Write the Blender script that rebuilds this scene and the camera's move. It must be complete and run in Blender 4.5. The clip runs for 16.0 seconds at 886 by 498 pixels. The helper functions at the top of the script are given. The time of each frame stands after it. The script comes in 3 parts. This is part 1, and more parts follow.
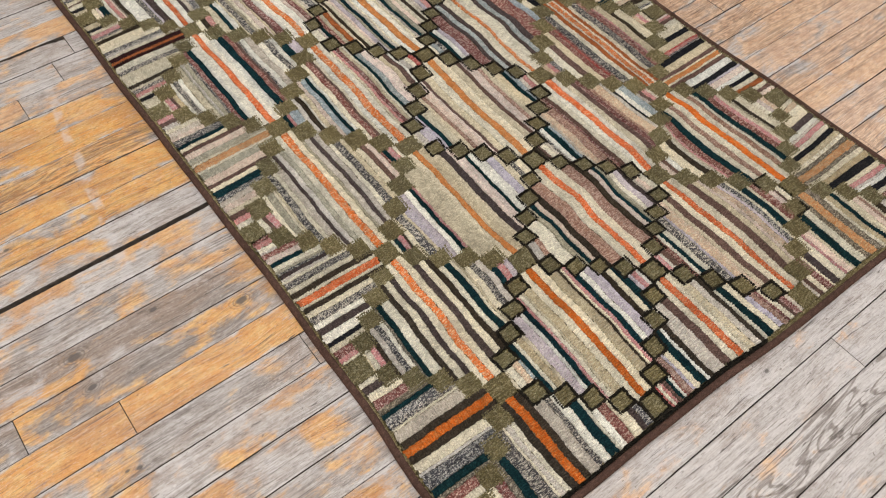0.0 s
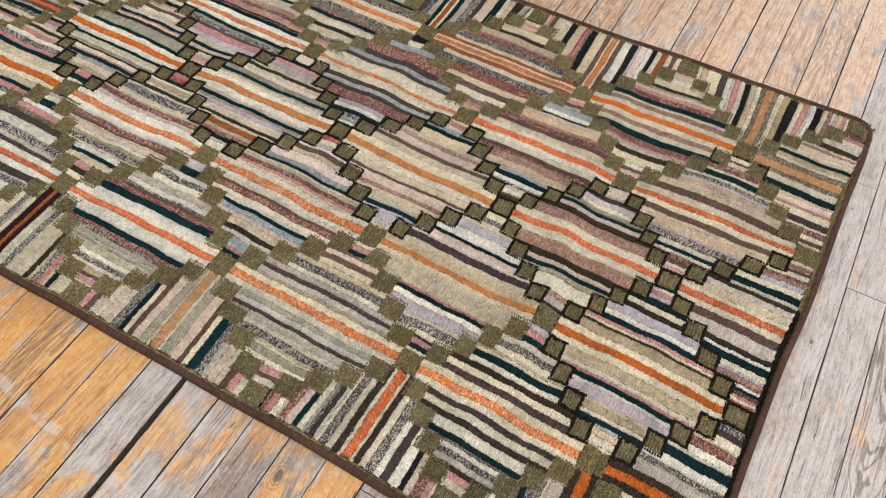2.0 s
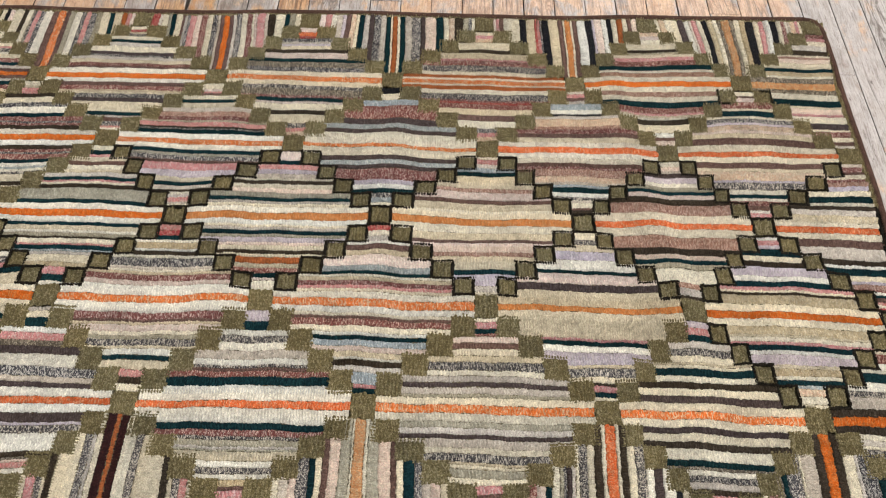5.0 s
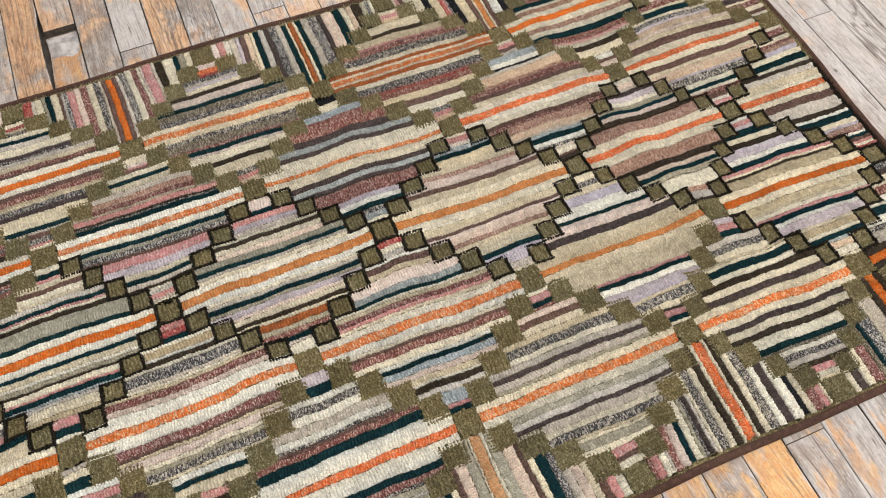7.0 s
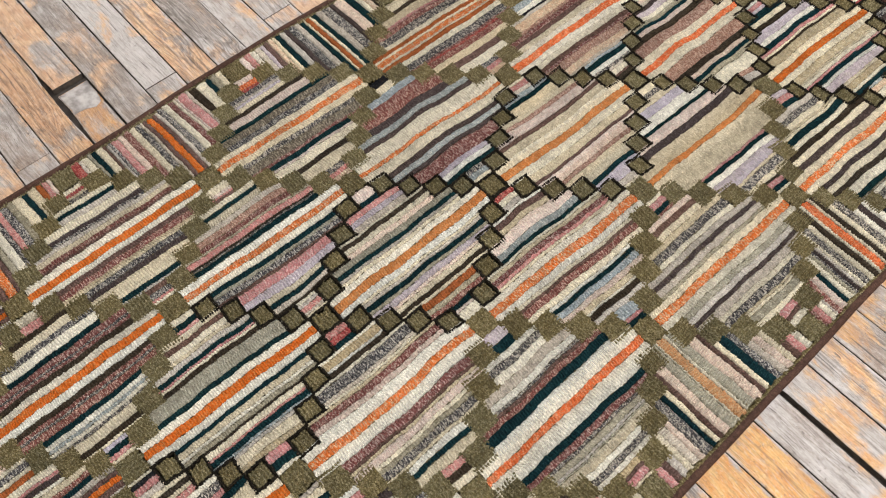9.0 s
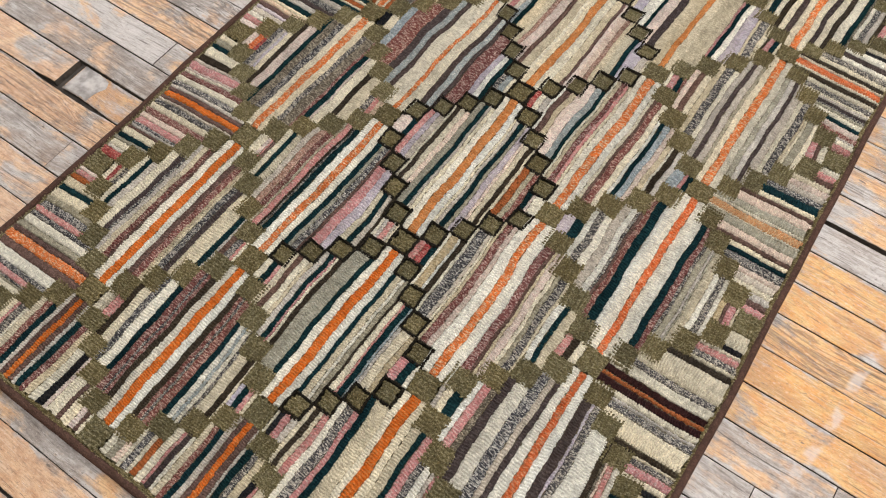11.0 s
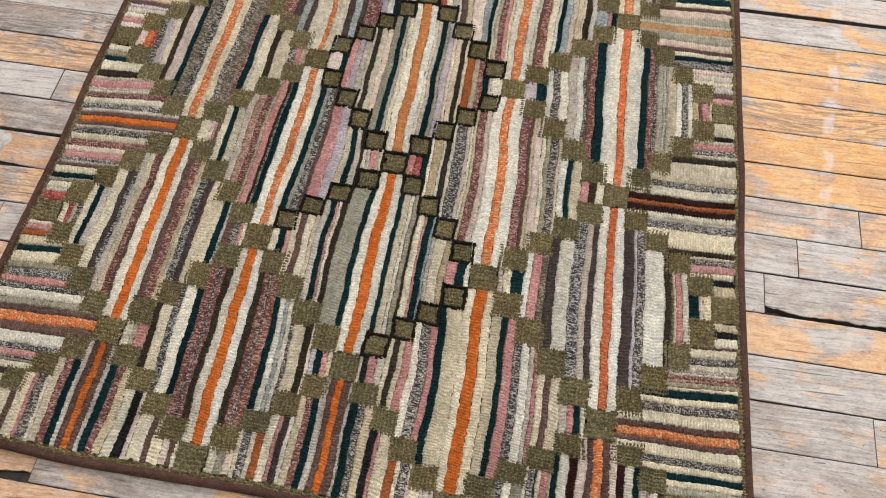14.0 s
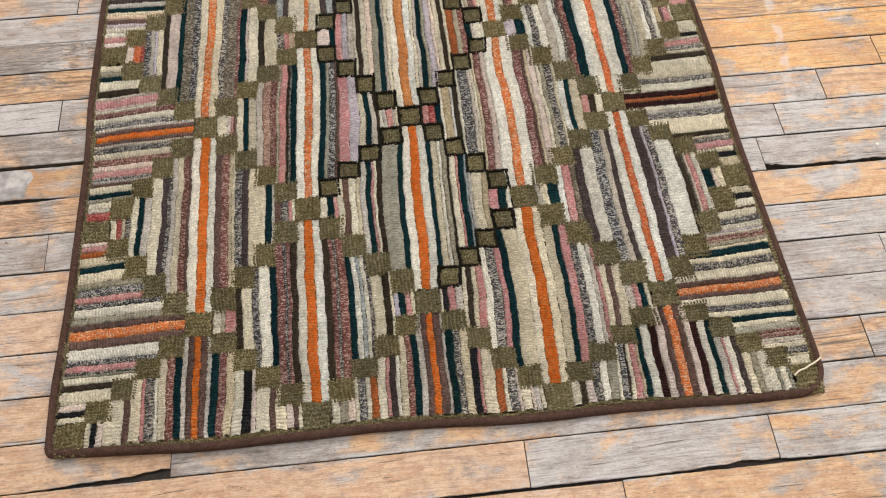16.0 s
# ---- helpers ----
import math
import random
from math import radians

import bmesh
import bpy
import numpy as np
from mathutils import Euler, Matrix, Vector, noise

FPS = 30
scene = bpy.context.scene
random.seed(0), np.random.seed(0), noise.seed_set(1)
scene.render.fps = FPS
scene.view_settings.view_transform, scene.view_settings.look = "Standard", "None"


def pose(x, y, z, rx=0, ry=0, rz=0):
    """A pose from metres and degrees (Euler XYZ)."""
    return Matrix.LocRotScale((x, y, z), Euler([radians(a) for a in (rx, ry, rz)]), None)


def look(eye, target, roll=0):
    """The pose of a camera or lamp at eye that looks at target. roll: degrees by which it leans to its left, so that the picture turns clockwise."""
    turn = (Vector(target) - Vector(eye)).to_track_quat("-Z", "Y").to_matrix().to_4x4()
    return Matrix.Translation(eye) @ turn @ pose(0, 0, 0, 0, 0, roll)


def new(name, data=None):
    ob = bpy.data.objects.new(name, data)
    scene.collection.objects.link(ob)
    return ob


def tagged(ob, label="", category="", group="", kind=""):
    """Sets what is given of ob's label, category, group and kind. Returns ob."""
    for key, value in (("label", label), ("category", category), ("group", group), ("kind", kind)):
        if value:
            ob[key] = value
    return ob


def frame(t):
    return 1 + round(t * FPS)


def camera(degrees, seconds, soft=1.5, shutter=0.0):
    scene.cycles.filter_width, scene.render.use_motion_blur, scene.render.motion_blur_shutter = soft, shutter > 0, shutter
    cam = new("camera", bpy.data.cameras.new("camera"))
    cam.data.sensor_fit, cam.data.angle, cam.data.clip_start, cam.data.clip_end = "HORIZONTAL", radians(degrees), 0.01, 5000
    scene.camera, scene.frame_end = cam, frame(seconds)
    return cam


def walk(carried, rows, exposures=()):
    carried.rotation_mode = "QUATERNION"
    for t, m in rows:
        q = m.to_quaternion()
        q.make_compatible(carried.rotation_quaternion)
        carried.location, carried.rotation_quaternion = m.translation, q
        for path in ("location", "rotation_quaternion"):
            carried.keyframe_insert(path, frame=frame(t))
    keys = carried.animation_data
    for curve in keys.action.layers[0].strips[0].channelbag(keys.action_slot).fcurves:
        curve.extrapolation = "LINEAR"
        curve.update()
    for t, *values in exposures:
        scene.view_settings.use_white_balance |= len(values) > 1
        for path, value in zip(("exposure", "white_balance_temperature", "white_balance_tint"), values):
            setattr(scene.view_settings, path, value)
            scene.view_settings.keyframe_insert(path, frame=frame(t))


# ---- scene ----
cam = camera(58.6, 16.0, soft=1.1)
PATH = [
    (0, (0.659, 0.897, 0.975), (-0.068, -0.002, -0.657), 1.7),
    (0.5, (0.642, 0.836, 0.966), (-0.151, -0.005, -0.666), 1.5),
    (1, (0.654, 0.759, 0.96), (-0.222, 0.005, -0.673), 1.0),
    (1.5, (0.692, 0.68, 0.962), (-0.253, 0.028, -0.676), 0.6),
    (2, (0.703, 0.592, 0.972), (-0.299, 0.043, -0.67), 0.7),
    (2.5, (0.674, 0.515, 0.968), (-0.372, 0.062, -0.675), 0.6),
    (3, (0.678, 0.441, 0.961), (-0.398, 0.077, -0.685), 0.6),
    (3.5, (0.712, 0.341, 0.972), (-0.383, 0.064, -0.678), 0.5),
    (4, (0.731, 0.255, 0.98), (-0.379, 0.061, -0.673), 0.5),
    (4.2, (0.718, 0.221, 0.977), (-0.391, 0.065, -0.679), 0.6),
    (6.3, (0.659, -0.047, 0.984), (-0.351, 0.177, -0.728), -1.6),
    (6.5, (0.632, -0.081, 0.98), (-0.349, 0.194, -0.741), -1.4),
    (7, (0.571, -0.136, 0.97), (-0.358, 0.239, -0.761), -1.1),
    (7.5, (0.546, -0.223, 0.988), (-0.322, 0.228, -0.756), -0.8),
    (8, (0.541, -0.343, 1.017), (-0.27, 0.178, -0.736), -0.5),
    (8.5, (0.477, -0.428, 1.004), (-0.281, 0.161, -0.751), -0.1),
    (9, (0.419, -0.471, 0.981), (-0.295, 0.167, -0.775), -0.2),
    (9.2, (0.399, -0.497, 0.977), (-0.289, 0.161, -0.781), 0.1),
    (11.3, (0.321, -0.733, 0.956), (-0.163, 0.091, -0.801), 2.2),
    (11.5, (0.317, -0.743, 0.945), (-0.149, 0.104, -0.806), 2.2),
    (12, (0.296, -0.79, 0.943), (-0.115, 0.08, -0.81), 1.9),
    (12.5, (0.279, -0.855, 0.944), (-0.08, 0.032, -0.812), 1.3),
    (13, (0.259, -0.892, 0.934), (-0.028, 0.012, -0.827), 1.2),
    (13.5, (0.208, -0.892, 0.898), (-0.009, 0.031, -0.863), 0.7),
    (14, (0.157, -0.899, 0.898), (0.014, 0.037, -0.864), 0.7),
    (14.5, (0.115, -0.94, 0.917), (0.038, 0.001, -0.846), 0.2),
    (15, (0.07, -0.999, 0.927), (0.055, -0.047, -0.832), 0.1),
    (15.5, (0.021, -1.034, 0.934), (0.065, -0.088, -0.828), -0.1),
    (16, (-0.033, -1.011, 0.936), (0.073, -0.089, -0.835), 0.5),
]
walk(cam, [(t, look(eye, target, roll)) for t, eye, target, roll in PATH],
     exposures=((0, -0.24), (1, -0.21), (2.5, -0.17), (4, -0.09), (7, 0.02), (11.5, 0.0), (16, 0.0)))

# ---- light: three area lamps added in unseen openings of the room ----
world = bpy.data.worlds.new("sky")
scene.world = world
world.use_nodes = True
wn = world.node_tree.nodes
sky = wn.new("ShaderNodeTexSky")
sky.sky_type, sky.sun_disc, sky.sun_elevation, sky.sun_rotation = "NISHITA", False, radians(48), radians(200)
world.node_tree.links.new(sky.outputs[0], wn["Background"].inputs[0])
wn["Background"].inputs[1].default_value = 0.1


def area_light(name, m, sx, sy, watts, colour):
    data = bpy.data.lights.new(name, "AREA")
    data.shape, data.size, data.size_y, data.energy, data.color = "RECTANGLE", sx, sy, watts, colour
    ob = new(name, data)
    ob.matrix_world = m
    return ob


# unseen added lamps; the far one gives the floor its sheen
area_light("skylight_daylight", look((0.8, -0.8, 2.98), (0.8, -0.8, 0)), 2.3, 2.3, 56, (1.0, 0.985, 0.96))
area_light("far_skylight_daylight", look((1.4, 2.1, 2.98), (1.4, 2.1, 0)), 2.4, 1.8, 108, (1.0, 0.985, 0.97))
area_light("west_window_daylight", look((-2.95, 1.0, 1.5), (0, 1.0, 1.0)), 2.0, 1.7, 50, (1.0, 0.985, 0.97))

# ---- materials ----


def material(name, rough=0.9):
    mat = bpy.data.materials.new(name)
    mat.use_nodes = True
    nt = mat.node_tree
    bsdf = nt.nodes["Principled BSDF"]
    bsdf.inputs["Roughness"].default_value = rough
    return mat, nt, bsdf


def node(nt, kind, **values):
    n = nt.nodes.new(kind)
    for key, value in values.items():
        n.inputs[key.replace("_", " ")].default_value = value
    return n


def mixer(nt, fac, a, b, blend="MIX"):
    """A colour mix; a and b are colours or sockets."""
    n = nt.nodes.new("ShaderNodeMix")
    n.data_type, n.blend_type = "RGBA", blend
    for socket, value in ((n.inputs[0], fac), (n.inputs[6], a), (n.inputs[7], b)):
        if isinstance(value, (int, float)):
            socket.default_value = value
        elif isinstance(value, tuple):
            socket.default_value = (*value, 1)
        else:
            nt.links.new(value, socket)
    return n.outputs[2]


def ramp(nt, value, lo, hi, a=0.0, b=1.0):
    n = nt.nodes.new("ShaderNodeMapRange")
    n.interpolation_type = "SMOOTHSTEP"
    nt.links.new(value, n.inputs[0])
    for k, v in enumerate((lo, hi, a, b)):
        n.inputs[k + 1].default_value = v
    return n.outputs[0]


def calc(nt, op, a, b=0.0):
    n = nt.nodes.new("ShaderNodeMath")
    n.operation = op
    for k, value in enumerate((a, b)):
        if isinstance(value, (int, float)):
            n.inputs[k].default_value = value
        else:
            nt.links.new(value, n.inputs[k])
    return n.outputs[0]


def wool(name, base, alt=None, share=0.0):
    """Hooked yarn: each loop takes its own shade; tweeds mix in flecks of a second colour."""
    mat, nt, bsdf = material(name, 0.95)
    link = nt.links.new
    geo = nt.nodes.new("ShaderNodeNewGeometry")

    def cells(scale, squeeze=1.0):
        c = node(nt, "ShaderNodeTexVoronoi", Scale=scale)
        m = nt.nodes.new("ShaderNodeMapping")
        m.inputs["Scale"].default_value = (squeeze, 1, 1)
        link(geo.outputs["Position"], m.inputs["Vector"])
        link(m.outputs[0], c.inputs["Vector"])
        split = nt.nodes.new("ShaderNodeSeparateColor")
        link(c.outputs["Color"], split.inputs[0])
        return split.outputs

    loop, fleck = cells(210.0), cells(800.0, 0.42)
    slow = node(nt, "ShaderNodeTexNoise", Scale=22.0, Detail=4.0)
    link(geo.outputs["Position"], slow.inputs["Vector"])
    fibre = node(nt, "ShaderNodeTexNoise", Scale=750.0, Detail=3.0, Roughness=0.65)
    link(geo.outputs["Position"], fibre.inputs["Vector"])
    info = nt.nodes.new("ShaderNodeObjectInfo")
    colour = base
    if alt:
        colour = mixer(nt, ramp(nt, fleck[0], 1 - share - 0.14, 1 - share + 0.10), base, alt)
    level = calc(nt, "ADD", ramp(nt, loop[1], 0, 1, 0.87, 1.12), ramp(nt, slow.outputs["Fac"], 0.3, 0.7, -0.10, 0.10))
    level = calc(nt, "ADD", level, ramp(nt, info.outputs["Random"], 0, 1, -0.14, 0.10))
    level = calc(nt, "MULTIPLY", level, ramp(nt, fleck[1], 0, 1, 0.86, 1.12))
    level = calc(nt, "MULTIPLY", level, ramp(nt, fibre.outputs["Fac"], 0.3, 0.7, 0.71, 1.22))
    hue = calc(nt, "FRACT", calc(nt, "MULTIPLY", info.outputs["Random"], 17.3))
    colour = mixer(nt, 1.0, colour, mixer(nt, hue, (1.025, 0.99, 0.935), (0.975, 1.0, 1.045)), "MULTIPLY")
    grey = nt.nodes.new("ShaderNodeCombineColor")
    for k in range(3):
        link(level, grey.inputs[k])
    link(mixer(nt, 1.0, colour, grey.outputs[0], "MULTIPLY"), bsdf.inputs["Base Color"])
    bsdf.inputs["Sheen Weight"].default_value = 0.0
    bsdf.inputs["Specular IOR Level"].default_value = 0.04
    bump = node(nt, "ShaderNodeBump", Strength=0.9, Distance=0.0014)
    link(fibre.outputs["Fac"], bump.inputs["Height"])
    link(bump.outputs[0], bsdf.inputs["Normal"])
    return mat


YARN = {
    "w": wool("cream_wool", (0.63, 0.575, 0.442), (0.535, 0.485, 0.378), 0.3),
    "W": wool("white_wool", (0.66, 0.635, 0.55), (0.575, 0.55, 0.475), 0.25),
    "e": wool("beige_wool", (0.54, 0.475, 0.345), (0.445, 0.39, 0.28), 0.35),
    "y": wool("tan_wool", (0.38, 0.305, 0.185), (0.46, 0.39, 0.265), 0.4),
    "a": wool("peach_wool", (0.50, 0.35, 0.25), (0.54, 0.45, 0.33), 0.5),
    "p": wool("pale_pink_wool", (0.57, 0.45, 0.39), (0.59, 0.515, 0.435), 0.45),
    "P": wool("rose_pink_wool", (0.45, 0.2, 0.19), (0.5, 0.35, 0.32), 0.28),
    "o": wool("orange_wool", (0.53, 0.120, 0.018), (0.50, 0.19, 0.06), 0.3),
    "O": wool("flecked_orange_wool", (0.58, 0.155, 0.040), (0.60, 0.42, 0.27), 0.30),
    "c": wool("coral_orange_wool", (0.54, 0.12, 0.038), (0.58, 0.28, 0.16), 0.3),
    "f": wool("faded_orange_wool", (0.46, 0.175, 0.055), (0.48, 0.25, 0.11), 0.3),
    "i": wool("dusty_rose_brown_wool", (0.26, 0.145, 0.108), (0.44, 0.31, 0.245), 0.42),
    "x": wool("faded_rust_wool", (0.42, 0.20, 0.085), (0.44, 0.30, 0.17), 0.4),
    "r": wool("coral_red_wool", (0.3, 0.055, 0.052), (0.42, 0.18, 0.15), 0.38),
    "R": wool("dark_maroon_wool", (0.0286, 0.0130, 0.0130), (0.0455, 0.0182, 0.0169), 0.4),
    "b": wool("rust_brown_wool", (0.34, 0.105, 0.035), (0.24, 0.08, 0.03), 0.4),
    "m": wool("mauve_brown_wool", (0.1, 0.06, 0.049), (0.165, 0.105, 0.088), 0.4),
    "q": wool("rose_tweed_wool", (0.165, 0.062, 0.054), (0.42, 0.295, 0.25), 0.3),
    "s": wool("grey_tweed_wool", (0.06, 0.058, 0.062), (0.42, 0.39, 0.34), 0.38),
    "T": wool("tan_tweed_wool", (0.11, 0.092, 0.07), (0.31, 0.27, 0.205), 0.36),
    "k": wool("black_wool", (0.0117, 0.0130, 0.0156), (0.0286, 0.0260, 0.0260), 0.3),
    "t": wool("dark_teal_wool", (0.0052, 0.0182, 0.0221), (0.0104, 0.0364, 0.0390), 0.35),
    "n": wool("dark_brown_wool", (0.0338, 0.0260, 0.0182), (0.0585, 0.0455, 0.0338), 0.35),
    "v": wool("slate_violet_wool", (0.055, 0.04, 0.037), (0.092, 0.072, 0.068), 0.35),
    "u": wool("blue_grey_wool", (0.25, 0.29, 0.3), (0.42, 0.44, 0.43), 0.35),
    "l": wool("lavender_wool", (0.42, 0.37, 0.415), (0.49, 0.45, 0.46), 0.4),
    "g": wool("pale_grey_wool", (0.5, 0.455, 0.39), (0.41, 0.37, 0.32), 0.35),
    "G": wool("sage_grey_wool", (0.285, 0.262, 0.195), (0.39, 0.365, 0.285), 0.4),
}
OLIVE = wool("olive_wool", (0.132, 0.109, 0.052), (0.265, 0.228, 0.135), 0.28)
OUTLINE = wool("outline_black_wool", (0.013, 0.011, 0.008), (0.026, 0.022, 0.016), 0.35)
BINDING = wool("brown_binding_cloth", (0.082, 0.047, 0.036), (0.07, 0.04, 0.032), 0.4)


def wood_material():
    """Worn strip flooring: weathered wood under the remains of an orange finish, with thin paint smears."""
    mat, nt, bsdf = material("worn_oak", 0.55)
    link = nt.links.new
    geo = nt.nodes.new("ShaderNodeNewGeometry")
    info = nt.nodes.new("ShaderNodeObjectInfo")
    tint = nt.nodes.new("ShaderNodeSeparateColor")
    link(info.outputs["Color"], tint.inputs[0])
    shift = nt.nodes.new("ShaderNodeCombineXYZ")
    link(calc(nt, "MULTIPLY", info.outputs["Random"], 37.0), shift.inputs[0])
    link(calc(nt, "MULTIPLY", info.outputs["Random"], 11.0), shift.inputs[2])
    moved = nt.nodes.new("ShaderNodeVectorMath")
    moved.operation = "ADD"
    link(geo.outputs["Position"], moved.inputs[0])
    # the grain wanders a little from the run of the board
    sway = node(nt, "ShaderNodeTexNoise", Scale=5.0, Detail=1.0)
    link(geo.outputs["Position"], sway.inputs["Vector"])
    link(calc(nt, "MULTIPLY", sway.outputs["Fac"], 0.022), shift.inputs[1])
    link(shift.outputs[0], moved.inputs[1])

    def stretched(sx, sy, scale, detail, rough=0.55, distort=0.0):
        m = nt.nodes.new("ShaderNodeMapping")
        link(moved.outputs[0], m.inputs["Vector"])
        m.inputs["Scale"].default_value = (sx, sy, 1)
        n = node(nt, "ShaderNodeTexNoise", Scale=scale, Detail=detail, Roughness=rough, Distortion=distort)
        link(m.outputs[0], n.inputs["Vector"])
        return n.outputs["Fac"]

    fine = stretched(34, 520, 1.0, 5, 0.78, 0.15)
    pores = stretched(45, 700, 1.0, 1, 0.5)
    scratch = stretched(16, 480, 1.0, 1, 0.5, 0.4)
    coarse = stretched(5.0, 230, 1.0, 4, 0.6, 0.3)
    rings = stretched(2.2, 20, 2.0, 2, 0.5, 1.1)
    band = calc(nt, "SINE", calc(nt, "MULTIPLY", rings, 70.0))
    patch = stretched(11, 19, 1.0, 5, 0.6, 0.3)
    blotch = stretched(48, 84, 1.0, 6, 0.74, 0.2)
    veil = stretched(17, 34, 1.0, 5, 0.62, 0.5)
    brown = stretched(6, 15, 1.0, 4, 0.55, 0.3)
    speck = stretched(150, 260, 1.0, 3, 0.6)
    crack = stretched(4.5, 150, 1.7, 2, 0.5)
    ridge = stretched(24, 300, 1.0, 4, 0.75, 0.2)
    gouge = stretched(38, 190, 1.0, 2, 0.6, 0.3)
    grit = stretched(240, 480, 1.0, 3, 0.7)
    figure = info.outputs["Alpha"]
    place = nt.nodes.new("ShaderNodeSeparateXYZ")
    link(geo.outputs["Position"], place.inputs[0])

    def centred(value, gain):
        return calc(nt, "MULTIPLY", calc(nt, "SUBTRACT", value, 0.5), gain)

    # worn long edges of the boards
    part_of = calc(nt, "FRACT", calc(nt, "DIVIDE", calc(nt, "ADD", place.outputs[1], 0.7885 + 0.05715 * 50), 0.05715))
    edge = ramp(nt, calc(nt, "ABSOLUTE", calc(nt, "SUBTRACT", part_of, 0.5)), 0.36, 0.49)
    edge = calc(nt, "MULTIPLY", edge, ramp(nt, veil, 0.40, 0.56))
    grain = calc(nt, "MULTIPLY", ramp(nt, coarse, 0.49, 0.37), ramp(nt, figure, 0, 1, 0.30, 1.0))
    arcs = calc(nt, "MULTIPLY", ramp(nt, band, -0.2, 0.85), ramp(nt, figure, 0.3, 1, 0.06, 0.8))
    swirl = stretched(3.6, 16, 1.0, 3, 0.5, 0.9)
    wide = ramp(nt, calc(nt, "SINE", calc(nt, "MULTIPLY", swirl, 58.0)), 0.55, 0.98)
    bold = ramp(nt, figure, 0.95, 1.0)
    arcs = calc(nt, "ADD", calc(nt, "MULTIPLY", arcs, calc(nt, "SUBTRACT", 1.0, bold)), calc(nt, "MULTIPLY", calc(nt, "MULTIPLY", wide, bold), 0.9))
    aged = mixer(nt, ramp(nt, fine, 0.30, 0.68), (0.178, 0.145, 0.124), (0.290, 0.245, 0.213))
    aged = mixer(nt, calc(nt, "MULTIPLY", ramp(nt, brown, 0.44, 0.62), 0.5), aged, (0.27, 0.175, 0.115))
    worn = mixer(nt, ramp(nt, fine, 0.30, 0.68), (0.385, 0.352, 0.330), (0.545, 0.510, 0.488))
    age = calc(nt, "ADD", calc(nt, "ADD", tint.outputs[1], centred(veil, 1.5)), centred(blotch, 1.2))
    age = calc(nt, "ADD", age, calc(nt, "MULTIPLY", edge, 0.35))
    bare = mixer(nt, ramp(nt, age, 0.0, 1.0), aged, worn)
    warm = mixer(nt, ramp(nt, blotch, 0.35, 0.65), (0.60, 0.245, 0.028), (0.63, 0.375, 0.115))
    warm = mixer(nt, calc(nt, "MULTIPLY", ramp(nt, brown, 0.46, 0.64), 0.6), warm, (0.36, 0.155, 0.048))
    warm = mixer(nt, tint.outputs[2], warm, mixer(nt, ramp(nt, blotch, 0.36, 0.60), (0.46, 0.285, 0.185), (0.64, 0.44, 0.30)))
    warm = mixer(nt, calc(nt, "MULTIPLY", ramp(nt, fine, 0.53, 0.34), 0.35), warm, (0.33, 0.17, 0.075))
    mask = calc(nt, "ADD", calc(nt, "ADD", centred(patch, 3.6), centred(blotch, 1.0)), centred(fine, 0.5))
    mask = calc(nt, "SUBTRACT", calc(nt, "ADD", mask, tint.outputs[0]), calc(nt, "ADD", 0.52, calc(nt, "MULTIPLY", edge, 0.5)))
    cover = ramp(nt, mask, -0.27, 0.28)
    colour = mixer(nt, cover, bare, warm)
    colour = mixer(nt, calc(nt, "MULTIPLY", ramp(nt, veil, 0.55, 0.66), ramp(nt, cover, 0, 1, 0.45, 0.12)), colour, (0.50, 0.465, 0.455))
    colour = mixer(nt, arcs, colour, mixer(nt, 1.0, colour, (0.42, 0.38, 0.35), "MULTIPLY"))
    colour = mixer(nt, calc(nt, "MULTIPLY", grain, 0.75), colour, mixer(nt, 1.0, colour, (0.34, 0.30, 0.27), "MULTIPLY"))
    colour = mixer(nt, calc(nt, "MULTIPLY", ramp(nt, ridge, 0.46, 0.35), ramp(nt, cover, 0, 1, 0.62, 0.48)), colour, mixer(nt, 1.0, colour, (0.46, 0.41, 0.37), "MULTIPLY"))
    colour = mixer(nt, calc(nt, "MULTIPLY", ramp(nt, ridge, 0.56, 0.66), 0.22), colour, (0.66, 0.60, 0.54))
    colour = mixer(nt, calc(nt, "MULTIPLY", ramp(nt, grit, 0.47, 0.30), 0.5), colour, mixer(nt, 1.0, colour, (0.42, 0.38, 0.35), "MULTIPLY"))
    colour = mixer(nt, calc(nt, "MULTIPLY", ramp(nt, grit, 0.56, 0.70), 0.3), colour, (0.70, 0.66, 0.62))
    colour = mixer(nt, calc(nt, "MULTIPLY", ramp(nt, gouge, 0.30, 0.25), 0.8), colour, (0.07, 0.052, 0.042))
    colour = mixer(nt, calc(nt, "MULTIPLY", ramp(nt, pores, 0.38, 0.29), 0.55), colour, mixer(nt, 1.0, colour, (0.36, 0.33, 0.31), "MULTIPLY"))
    colour = mixer(nt, calc(nt, "MULTIPLY", ramp(nt, scratch, 0.63, 0.73), 0.2), colour, (0.66, 0.63, 0.60))
    colour = mixer(nt, calc(nt, "MULTIPLY", ramp(nt, speck, 0.69, 0.77), 0.3), colour, (0.55, 0.52, 0.50))
    colour = mixer(nt, calc(nt, "MULTIPLY", ramp(nt, speck, 0.345, 0.28), 0.7), colour, (0.08, 0.058, 0.046))
    colour = mixer(nt, calc(nt, "MULTIPLY", ramp(nt, crack, 0.33, 0.27), 0.75), colour, (0.06, 0.045, 0.036))
    # knots
    knot = node(nt, "ShaderNodeTexVoronoi", Scale=3.6)
    stretch = nt.nodes.new("ShaderNodeMapping")
    stretch.inputs["Scale"].default_value = (1, 1.7, 1)
    link(moved.outputs[0], stretch.inputs["Vector"])
    link(stretch.outputs[0], knot.inputs["Vector"])
